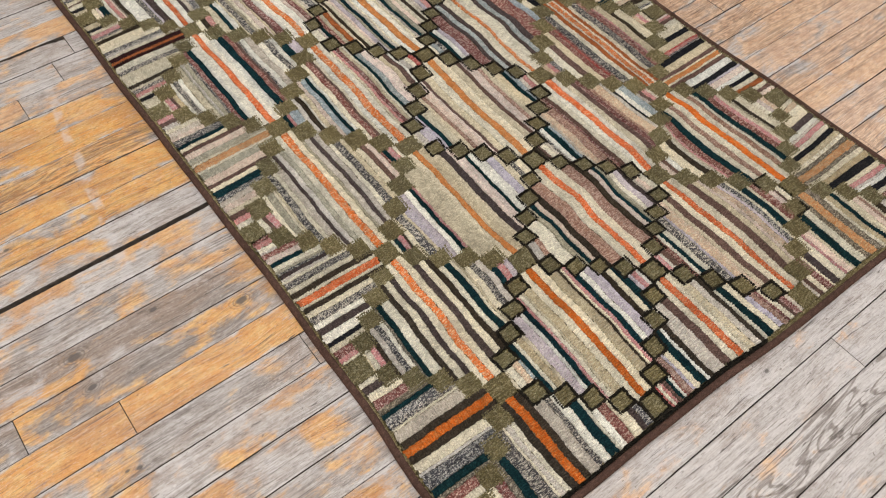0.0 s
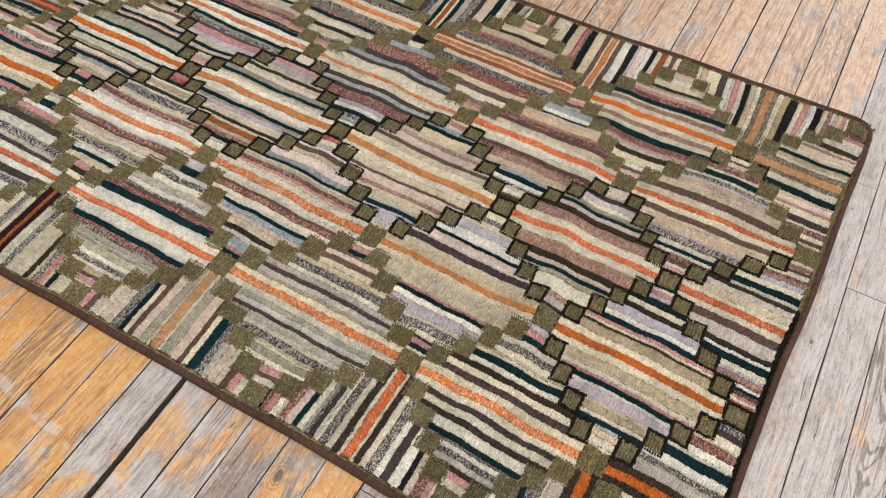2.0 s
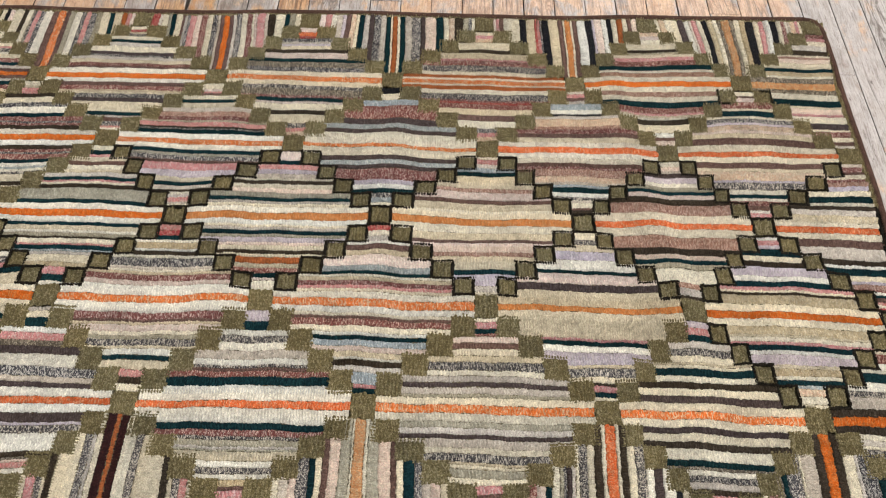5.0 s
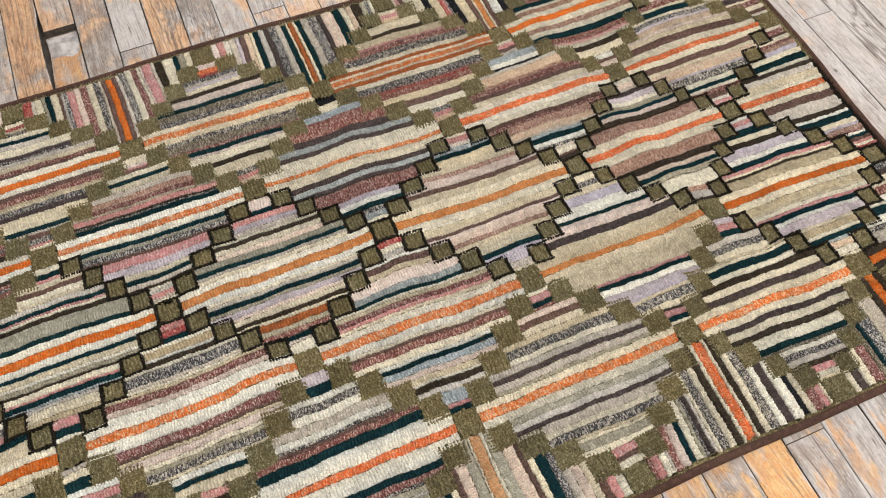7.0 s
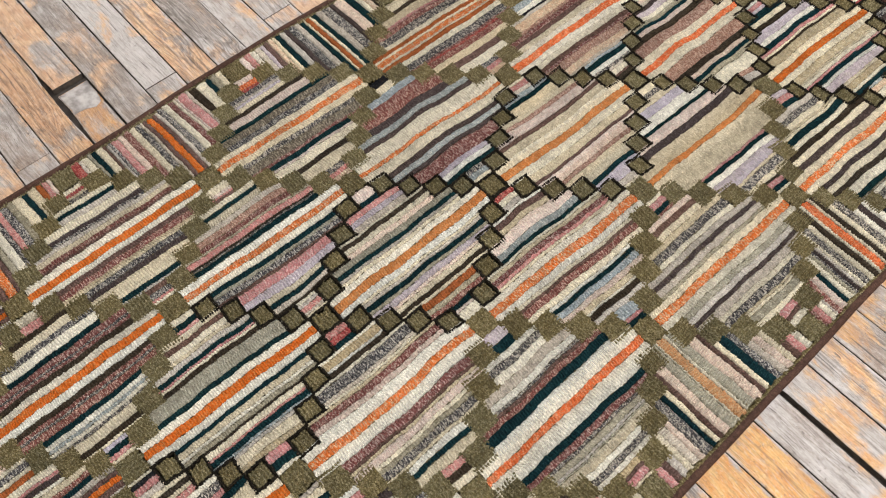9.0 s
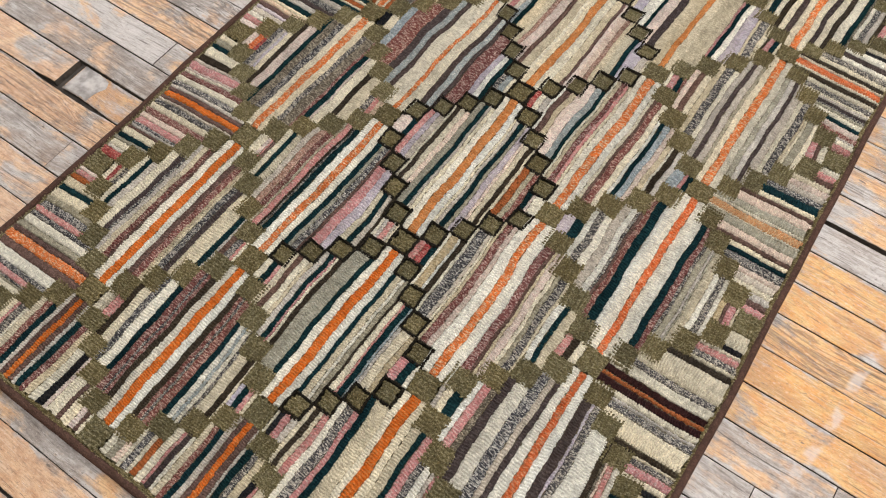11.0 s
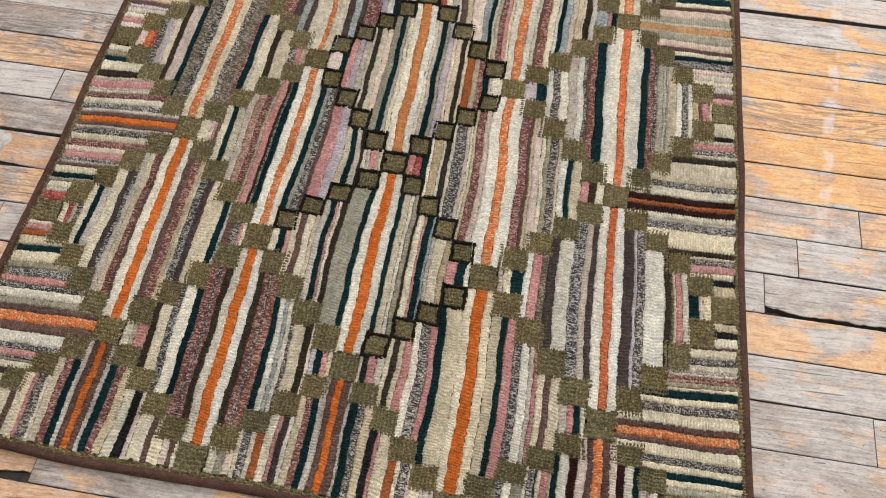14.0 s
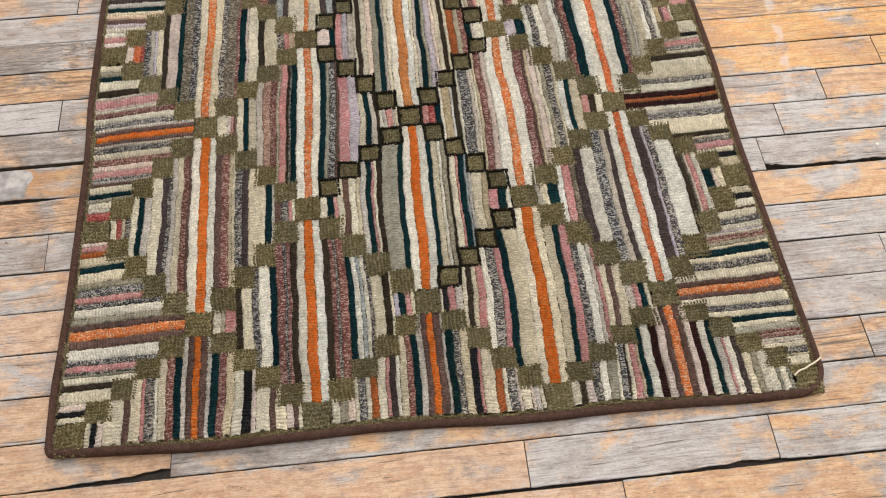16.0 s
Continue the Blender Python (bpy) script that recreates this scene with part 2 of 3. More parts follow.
    colour = mixer(nt, calc(nt, "MULTIPLY", ramp(nt, knot.outputs["Distance"], 0.060, 0.020), 0.75), colour, (0.10, 0.062, 0.04))
    # single dark knots with rings about them, in metres: place and radius
    for kx, ky, size in ((0.739, 0.201, 0.009), (0.737, 0.258, 0.006), (0.512, 0.257, 0.008), (0.620, 0.196, 0.005), (0.735, 0.398, 0.0035), (0.749, 0.393, 0.003), (0.748, -0.030, 0.004), (-0.006, 0.790, 0.0035)):
        away = nt.nodes.new("ShaderNodeVectorMath")
        away.operation = "SUBTRACT"
        link(geo.outputs["Position"], away.inputs[0])
        away.inputs[1].default_value = (kx, ky, 0)
        oval = nt.nodes.new("ShaderNodeVectorMath")
        oval.operation = "MULTIPLY"
        link(away.outputs[0], oval.inputs[0])
        oval.inputs[1].default_value = (0.62, 1.0, 0)
        reach = nt.nodes.new("ShaderNodeVectorMath")
        reach.operation = "LENGTH"
        link(oval.outputs[0], reach.inputs[0])
        apart = calc(nt, "ADD", reach.outputs["Value"], centred(blotch, 0.5 * size))
        loop = calc(nt, "MULTIPLY", ramp(nt, calc(nt, "SINE", calc(nt, "MULTIPLY", apart, 14.0 / size)), 0.0, 0.9), ramp(nt, apart, 2.4 * size, 0.8 * size))
        core = ramp(nt, apart, 0.95 * size, 0.5 * size)
        colour = mixer(nt, calc(nt, "MULTIPLY", calc(nt, "MAXIMUM", calc(nt, "MULTIPLY", loop, 0.6), core), 0.85), colour, (0.055, 0.043, 0.036))
    # old white paint smears that run across the boards
    wob = node(nt, "ShaderNodeTexNoise", Scale=9.0, Detail=3.0)
    link(geo.outputs["Position"], wob.inputs["Vector"])
    spot = node(nt, "ShaderNodeTexNoise", Scale=45.0, Detail=4.0)
    link(geo.outputs["Position"], spot.inputs["Vector"])
    across = calc(nt, "ADD", calc(nt, "SUBTRACT", place.outputs[0], calc(nt, "MULTIPLY", place.outputs[1], 0.12)), calc(nt, "MULTIPLY", wob.outputs["Fac"], 0.022))
    for at, lo, hi in ((0.620, -0.37, 0.15),):
        line = ramp(nt, calc(nt, "ABSOLUTE", calc(nt, "SUBTRACT", across, at)), 0.011, 0.004)
        line = calc(nt, "MULTIPLY", line, ramp(nt, calc(nt, "ABSOLUTE", calc(nt, "SUBTRACT", place.outputs[1], (lo + hi) / 2)), (hi - lo) / 2, (hi - lo) / 2 - 0.06))
        line = calc(nt, "MULTIPLY", line, ramp(nt, spot.outputs["Fac"], 0.40, 0.60))
        colour = mixer(nt, calc(nt, "MULTIPLY", line, 0.44), colour, (0.54, 0.525, 0.535))
    link(colour, bsdf.inputs["Base Color"])
    link(calc(nt, "ADD", ramp(nt, cover, 0, 1, 0.52, 0.40), centred(blotch, 0.3)), bsdf.inputs["Roughness"])
    bsdf.inputs["Specular IOR Level"].default_value = 0.7
    height = calc(nt, "ADD", calc(nt, "MULTIPLY", fine, 0.7), calc(nt, "MULTIPLY", ramp(nt, crack, 0.22, 0.36), 0.8))
    bump = node(nt, "ShaderNodeBump", Strength=0.6, Distance=0.0015)
    link(height, bump.inputs["Height"])
    link(bump.outputs[0], bsdf.inputs["Normal"])
    return mat


WOOD = wood_material()


def plain(name, a, b, scale, rough):
    mat, nt, bsdf = material(name, rough)
    geo = nt.nodes.new("ShaderNodeNewGeometry")
    n = node(nt, "ShaderNodeTexNoise", Scale=scale, Detail=6.0)
    nt.links.new(geo.outputs["Position"], n.inputs["Vector"])
    nt.links.new(mixer(nt, ramp(nt, n.outputs["Fac"], 0.3, 0.7), a, b), bsdf.inputs["Base Color"])
    bump = node(nt, "ShaderNodeBump", Strength=0.2, Distance=0.002)
    nt.links.new(n.outputs["Fac"], bump.inputs["Height"])
    nt.links.new(bump.outputs[0], bsdf.inputs["Normal"])
    return mat


PLASTER = plain("white_plaster", (0.74, 0.72, 0.69), (0.80, 0.79, 0.76), 14, 0.9)
SUBFLOOR = plain("dark_subfloor", (0.045, 0.036, 0.03), (0.085, 0.07, 0.06), 60, 0.95)
JUTE = plain("jute_backing", (0.10, 0.082, 0.045), (0.13, 0.105, 0.06), 300, 0.95)
# board sides: shade of the seams is painted in along with grime
BOARD_EDGE = plain("grimy_shaded_edge", (0.045, 0.035, 0.028), (0.10, 0.078, 0.06), 120, 0.9)
SCREW = plain("painted_screw", (0.66, 0.62, 0.58), (0.74, 0.70, 0.67), 500, 0.5)
FILLER = plain("grey_filler", (0.22, 0.20, 0.19), (0.50, 0.47, 0.45), 60, 0.8)
THREAD = plain("cream_thread", (0.62, 0.54, 0.40), (0.70, 0.62, 0.48), 400, 0.9)


# ---- mesh helpers ----


def mesh_object(name, verts, faces, mat, parent=None, label="", smooth=False):
    me = bpy.data.meshes.new(name)
    verts, faces = np.asarray(verts, np.float32), np.asarray(faces, np.int32)
    me.vertices.add(len(verts))
    me.vertices.foreach_set("co", verts.ravel())
    k = faces.shape[1]
    me.loops.add(faces.size)
    me.loops.foreach_set("vertex_index", faces.ravel())
    me.polygons.add(len(faces))
    me.polygons.foreach_set("loop_start", np.arange(0, faces.size, k, dtype=np.int32))
    me.polygons.foreach_set("use_smooth", np.full(len(faces), smooth))
    me.update(calc_edges=True)
    me.validate()
    me.materials.append(mat)
    ob = new(name, me)
    if parent:
        ob.parent = parent
    return tagged(ob, label)


def grid_faces(nu, nv):
    a = np.arange(nu * nv).reshape(nu, nv)
    return np.stack([a[:-1, :-1], a[1:, :-1], a[1:, 1:], a[:-1, 1:]], -1).reshape(-1, 4)


def box(x0, x1, y0, y1, z0, z1):
    v = [(x, y, z) for z in (z0, z1) for y in (y0, y1) for x in (x0, x1)]
    return v, [(0, 2, 3, 1), (4, 5, 7, 6), (0, 1, 5, 4), (2, 6, 7, 3), (0, 4, 6, 2), (1, 3, 7, 5)]


def joined(boxes):
    vs, fs = [], []
    for b in boxes:
        v, f = box(*b)
        fs += [tuple(i + len(vs) for i in q) for q in f]
        vs += v
    return vs, fs


# ---- the unseen room that closes the place, with openings for the added lamps ----
RX0, RX1, RY0, RY1, H = -3.0, 3.2, -3.2, 3.6, 3.0
rooms = {
    "wall_east": [(RX1, RX1 + 0.2, RY0 - 0.2, RY1 + 0.2, -0.1, H)],
    "wall_north": [(RX0, RX1, RY1, RY1 + 0.2, -0.1, H)],
    "wall_south": [(RX0, RX1, RY0 - 0.2, RY0, -0.1, H)],
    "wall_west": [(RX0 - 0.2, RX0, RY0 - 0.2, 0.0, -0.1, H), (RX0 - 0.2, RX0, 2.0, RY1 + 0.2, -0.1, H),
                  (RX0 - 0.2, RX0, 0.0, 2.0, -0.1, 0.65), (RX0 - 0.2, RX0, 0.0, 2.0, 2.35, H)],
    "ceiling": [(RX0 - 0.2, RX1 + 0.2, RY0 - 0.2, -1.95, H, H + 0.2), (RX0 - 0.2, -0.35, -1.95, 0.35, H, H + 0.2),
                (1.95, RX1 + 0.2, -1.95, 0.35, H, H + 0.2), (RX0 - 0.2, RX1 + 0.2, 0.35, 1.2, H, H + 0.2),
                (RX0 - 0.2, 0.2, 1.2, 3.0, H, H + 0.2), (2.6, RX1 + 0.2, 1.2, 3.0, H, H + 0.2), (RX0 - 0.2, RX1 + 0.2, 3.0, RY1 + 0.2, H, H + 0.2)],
}
for wall, parts in rooms.items():
    v, f = joined(parts)
    tagged(mesh_object(wall, v, f, PLASTER), "plain white plastered " + wall.split("_")[0], wall.split("_")[0], kind="structure")

# ---- the floor: strip boards that run along x ----
PITCH, SEAM0 = 0.05715, -0.7885
v, f = box(RX0, RX1, RY0, RY1, -0.06, -0.0130)
floor = tagged(mesh_object("floor", v, f, SUBFLOOR), "worn oak strip floor, grey with orange finish remains", "floor", kind="structure")
# seams that gape, on the side of greater and of lesser x
WIDE = {(1, 15): 0.0078, (1, 6): 0.0016, (1, 7): 0.0022, (1, 16): 0.0020, (1, -1): 0.0020, (1, 4): 0.0018,
        (-1, 7): 0.0070, (-1, 8): 0.0024, (-1, -1): 0.0040, (-1, 9): 0.0020, (-1, 0): 0.0014}
RAGGED = {(1, 6): 0.0001, (1, -1): 0.0012, (-1, 7): 0.0030, (-1, 0): 0.0001, (1, 15): 0.0012}
JOINTS = {9: (-0.511, 0.727), 8: (0.620,), 7: (0.537,), 6: (0.493,), 3: (0.613,), 1: (0.545,), -1: (0.091, 0.389), -2: (0.198,),
          13: (-0.508,), 5: (-0.503,), 0: (-0.324,), 18: (-0.600, 0.839), 19: (0.718,), 20: (0.476,), 17: (-0.557,), 24: (-0.484,),
          27: (-0.331,), 28: (-0.121,), 29: (-0.92,), 30: (0.94,), 31: (-0.76,)}
# finish left on the boards, 0 to 9, from the row of seam -2 on
FINISH = {1: "724533162246876532323723433", -1: "99875673882463359999999999999"}
# boards with a bold grain
FIGURE = {(1, 1): 0.6}
rng, tones = random.Random(7), random.Random(11)
# boards that stand out: finish left, bleach, pale finish, grain
SPECIAL = {(-1, 8): (0.15, 0.22, 0.7, 0.5), (-1, 7): (0.75, 0.4, 0.7, 0.3), (-1, 6): (0.90, 0.4, 0.55, 0.75), (-1, 5): (0.2, 0.4, 0.7, 0.4),
           (-1, 10): (0.85, 0.4, 0.55, 0.8), (-1, 11): (0.35, 0.3, 0.8, 0.9), (1, 5): (0.85, 0.6, 0.5, 0.1), (1, 4): (0.08, 0.72, 0.4, 0.3),
           (1, 17): (0.36, 0.12, 0.1, 0.4), (1, 18): (0.36, 0.10, 0.1, 0.4), (1, 16): (0.38, 0.50, 0.3, 0.6), (1, 10): (1.10, 0.3, 0.0, 0.3),
           (1, 15): (0.48, 0.72, 0.3, 0.3), (1, 19): (0.98, 0.6, 0.12, 0.4), (1, 14): (0.34, 0.60, 0.1, 0.4), (1, 13): (0.68, 0.45, 0.02, 0.5), (1, 12): (0.84, 0.45, 0.04, 0.3),
           (1, 11): (0.88, 0.5, 0.15, 0.9), (1, 9): (0.92, 0.3, 0.12, 0.3), (1, 20): (0.22, 0.45, 0.2, 0.5),
           (1, 21): (0.30, 0.55, 0.2, 0.3), (1, 22): (0.35, 0.6, 0.2, 0.6), (1, 23): (0.3, 0.5, 0.2, 0.4)}


def board_tint(x, k):
    """How much finish is left on a board, how bleached it is, and how pale its finish is."""
    side = 1 if x > 0 else -1
    if k > 26:
        return tones.uniform(0.0, 0.12), (1.10 if k == 29 else 0.80) + tones.uniform(-0.05, 0.08), 0.7, 1.0 if k == 29 else 0.2
    if (k, side) == (9, -1) and x < -0.511:
        return 0.0, 0.95, 0.5, 0.4
    if k == -1 and 0.05 < x < 0.8:
        return 0.4, 0.7, 0.6, 0.3
    if (side, k) in SPECIAL:
        return SPECIAL[side, k]
    row = FINISH[side]
    left = int(row[k + 2]) / 9 if 0 <= k + 2 < len(row) else tones.uniform(0.3, 0.7)
    if k == 8:
        left = 0.60 if x > 0.62 else 0.48
    if k == 9 and x > 0.727:
        left = 0.75
    bleached = tones.uniform(0.0, 0.2) + (0.55 if left < 0.35 else 0.42)
    if side > 0:
        paler = 0.05 if k > 8 else 0.45
    else:
        paler = 0.8 if k > 12 or k < 5 else 0.5
        left += tones.uniform(-0.05, 0.2) if k > 12 else 0.0
        # paleness here is finish and bleach plus some glare put into the colour
        if k > 12:
            return 0.85 * left, bleached + 0.1, tones.uniform(0.75, 1.0), tones.uniform(0.35, 0.8)
    return left, bleached, paler + tones.uniform(-0.05, 0.15), FIGURE.get((side, k), tones.uniform(0.05, 0.5))


def gap(side, k):
    """Width of a seam: most are narrow, some gape."""
    return WIDE.get((side, k), 0.0008 + 0.0013 * ((k * 0.618 + side * 0.27) % 1.0))


def board(x0, x1, k, side, sink=0.0):
    """One floor board with eased, slightly worn edges; its sides follow the seams."""
    a, b = gap(side, k) / 2, gap(side, k + 1) / 2
    ra, rb = RAGGED.get((side, k), 0.0), RAGGED.get((side, k + 1), 0.0) * 0.25
    y0, y1 = SEAM0 + PITCH * k + a, SEAM0 + PITCH * (k + 1) - b
    x0, x1 = x0 + 0.0006, x1 - 0.0006
    z, c = rng.uniform(-0.0008, 0.0002) - sink, 0.0009
    n = max(2, int((x1 - x0) / (0.005 if ra or rb else 0.06)))
    ring = [(y0, -0.0125), (y0, z - c), (y0 + c, z), (y1 - c, z), (y1, z - c), (y1, -0.0125)]
    vs = []
    for q in range(n + 1):
        x = x0 + (x1 - x0) * q / n
        w0 = rng.uniform(-1, 1) * 0.0003 + ra * max(0.0, 0.28 + 0.30 * math.sin(x * 21 + k) + 0.12 * math.sin(x * 53) + 0.10 * math.sin(x * 131) + rng.uniform(-0.1, 0.1))
        if side < 0 and k in (6, 7):  # this seam closes again past the broken end
            shut = 0.0026 * min(1.0, max(0.0, (-0.63 - x) / 0.03)) + 0.0022 * min(1.0, max(0.0, (x + 0.54) / 0.06))
            w0, y_end = w0 - shut * (k == 7), shut * (k == 6)
        else:
            y_end = 0.0
        if side > 0 and k == 6 and x > 0.493:  # broken edge, widest at the butt joint
            w0 += 0.0036 + 0.0062 * math.exp((0.493 - x) / 0.022) + 0.006 * max(0.0, x - 0.56) + 0.0010 * math.sin(x * 90) + 0.0007 * math.sin(x * 310) + rng.uniform(-0.0005, 0.0005)
        if side < 0 and k == 0:  # a splintered end: the board has lost a wedge towards its joint
            lost = min(1.0, max(0.0, (x + 0.500) / 0.165))
            w0 += 0.0105 * lost ** 1.3 * (0.86 + 0.14 * math.sin(x * 70)) + 0.0006 * math.sin(x * 260) * lost
        if side > 0 and k == -1:  # a chipped edge left of the joint
            w0 += 0.0052 * math.exp(-((x - 0.345) / 0.055) ** 2) * (0.8 + 0.2 * math.sin(x * 150))
        w1 = y_end + rng.uniform(-1, 1) * 0.0003 - rb * max(0.0, 0.5 * math.sin(x * 31 + k) + rng.uniform(-0.3, 0.4))
        vs += [(x, yy + (w0 if p < 3 else w1), zz) for p, (yy, zz) in enumerate(ring)]
    fs = [(q * 6 + p, (q + 1) * 6 + p, (q + 1) * 6 + p + 1, q * 6 + p + 1) for q in range(n) for p in range(5)]
    e = n * 6
    fs += [(0, 1, 4, 5), (1, 2, 3, 4), (e + 5, e + 4, e + 1, e), (e + 4, e + 3, e + 2, e + 1)]
    return vs, fs


rest = [([], []) for _ in range(10)]  # boards far from the rug, sorted by tone
for k in range(-42, 77):
    near = -7 <= k <= 33
    cuts = sorted(JOINTS.get(k, ()))
    if 1 <= k <= 26 or not cuts:
        cuts = sorted(cuts + [rng.uniform(-0.3, 0.3)])
    lo, hi = cuts[0], cuts[-1]
    while lo > RX0 + 0.3:
        lo -= rng.uniform(1.1, 1.6)
        cuts.insert(0, max(lo, RX0))
    while hi < RX1 - 0.3:
        hi += rng.uniform(1.1, 1.6)
        cuts.append(min(hi, RX1))
    cuts[0], cuts[-1] = RX0, RX1
    if k == 7:
        cuts = [c for c in cuts if not -1.1 < c < -0.4]
    for x0, x1 in zip(cuts, cuts[1:]):
        side = 1 if x0 + x1 > 0 else -1
        pieces = [(x0, x1, 0.0)]
        if k == 7 and x0 < -0.61 < x1:  # the board with a broken, sunken end
            pieces = [(x0, -0.610, 0.0), (-0.597, x1, 0.0040)]
        for xa, xb, sink in pieces:
            vs, fs = board(xa, xb, k, side if xb > -1.3 and xa < 1.4 else 0, sink)
            if near and xb > -1.3 and xa < 1.4:
                ob = mesh_object("plank", vs, fs, WOOD, floor)
                ob.color = (0.6, 0.4, 0.2, 0.5) if sink else board_tint((xa + xb) / 2, k)
                # side faces take the dark colour, so that gaps read as shaded
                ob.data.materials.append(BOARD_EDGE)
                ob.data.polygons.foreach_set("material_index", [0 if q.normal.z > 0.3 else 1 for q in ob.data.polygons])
            else:
                rest_v, rest_f = rest[int(10 * ((k * 0.618 + x0 * 3.1) % 1.0))]
                rest_f += [tuple(i + len(rest_v) for i in q) for q in fs]
                rest_v += vs
for q, (rest_v, rest_f) in enumerate(rest):
    ob = tagged(mesh_object("planks", rest_v, rest_f, WOOD, floor), kind="stuff")
    ob.color = (0.15 + 0.07 * q, tones.uniform(0.3, 0.8), tones.uniform(0.2, 0.7), tones.uniform(0.1, 0.7))

# screw heads, and a smear of filler on the sunken end of a board
for x, y in ((0.664, -0.419), (0.661, -0.469)):
    ring = [(x + 0.0026 * math.cos(a * 0.5236), y + 0.0026 * math.sin(a * 0.5236)) for a in range(12)]
    vs = [(px, py, -0.0012) for px, py in ring] + [(x + (px - x) * 0.8, y + (py - y) * 0.8, 0.0009) for px, py in ring] + [(x, y, 0.0007)]
    fs = [(a, (a + 1) % 12, 12 + (a + 1) % 12) for a in range(12)] + [(a, 12 + (a + 1) % 12, 12 + a) for a in range(12)] + [(12 + a, 12 + (a + 1) % 12, 24) for a in range(12)]
    mesh_object("screw_head", vs, fs, SCREW, floor, "pale round screw head")
edge_noise = random.Random(21)
rim = []
for a in range(28):
    t = a * 0.2244
    r = 1 + edge_noise.uniform(-0.2, 0.2) + 0.22 * math.sin(3 * t + 1.0)
    rim.append((max(-0.5955, -0.576 + 0.030 * r * math.cos(t)), -0.3615 + 0.046 * r * math.sin(t)))
vs = [(px, max(-0.382, min(-0.334, py)), -0.0044) for px, py in rim]
vs += [(-0.576 + (px + 0.576) * 0.85, max(-0.381, min(-0.335, -0.3615 + (py + 0.3615) * 0.85)), -0.0034) for px, py in rim] + [(-0.576, -0.3615, -0.0032)]
fs = [(a, (a + 1) % 28, 28 + (a + 1) % 28) for a in range(28)] + [(a, 28 + (a + 1) % 28, 28 + a) for a in range(28)] + [(28 + a, 28 + (a + 1) % 28, 56) for a in range(28)]
mesh_object("filler_patch", vs, fs, FILLER, floor, "grey filler smear on a sunken board end", True)

# ---- the rug ----
CELL = 0.0293
COLS = (-0.436, -0.294, -0.147, -0.001, 0.146, 0.300, 0.442)
ROWS = (-0.737, -0.609, -0.455, -0.304, -0.149, 0.006, 0.166, 0.317, 0.455, 0.592, 0.737)
# how far single crossings of the trellis stray, in millimetres
DRIFT = {(2, 0): (-5, 3), (4, 0): (-6, -6), (1, 1): (-2, 6), (3, 1): (-3, 7), (5, 1): (-1, -13), (2, 2): (-8, 5), (4, 2): (-4, -3),
         (1, 3): (-3, 8), (3, 3): (-2, -2), (5, 3): (-2, -7), (2, 4): (-1, 5), (4, 4): (-4, -5), (1, 5): (2, 2), (3, 5): (-3, 0),
         (5, 5): (-2, -3), (2, 6): (5, 3), (4, 6): (-1, -2), (1, 7): (4, 2), (3, 7): (2, -6), (5, 7): (1, 3), (2, 8): (9, 3),
         (4, 8): (4, -3), (1, 9): (-4, 13), (3, 9): (4, -12), (5, 9): (6, 0), (2, 10): (7, 6), (4, 10): (12, -4),
         (0, 0): (-4, 4), (6, 0): (6, -15), (0, 10): (-3, 18), (6, 10): (10, -6), (0, 4): (-3, 0), (6, 6): (-2, 0)}
NODE = 0.0170  # half the width of the squares at the crossings
KNOT_I = [5 * c + q for c in range(7) for q in (0, 1)]
KNOT_J = [5 * r + q for r in range(11) for q in (0, 1)]
PLACE_X = [c + q for c in COLS for q in (-NODE, NODE)]
PLACE_Y = [r + q for r in ROWS for q in (-NODE, NODE)]


def soft_noise(x, y, seed, scale):
    """Smooth waves, about -1 to 1, without a repeat in the rug's size."""
    r = random.Random(seed)
    total = 0
    for k in range(6):
        a, s, ph = r.uniform(0, 6.283), scale * r.uniform(0.6, 1.7), r.uniform(0, 6.283)
        total = total + np.sin((x * math.cos(a) + y * math.sin(a)) * s + ph)
    return total / 3.2


def spread(i, knots, places):
    out = np.interp(i, knots, places)
    return out + np.where(i < knots[0], (i - knots[0]) * CELL, 0) + np.where(i > knots[-1], (i - knots[-1]) * CELL, 0)


# ripples that run across the rug: place along y, slant, half width, height in metres, drift of the stripes
RIPPLES = ((0.425, 0.10, 0.030, 0.0060, 0.0024), (0.02, -0.12, 0.034, 0.0045, 0.0016), (-0.22, 0.06, 0.040, 0.0030, 0.0014))


def relief(x, y):
    """The lie of the rug on the floor: gentle swells and a few ripples, flat at its edges."""
    z = 0.0015 * soft_noise(x, y, 3, 9.0)
    calm = np.clip((0.44 - np.abs(x)) / 0.24, 0, 1)
    for at, slant, half, high, drift in RIPPLES:
        z = z + high * calm * np.exp(-((y - at - slant * x - 0.012 * np.sin(9 * x)) / half) ** 2)
    return z


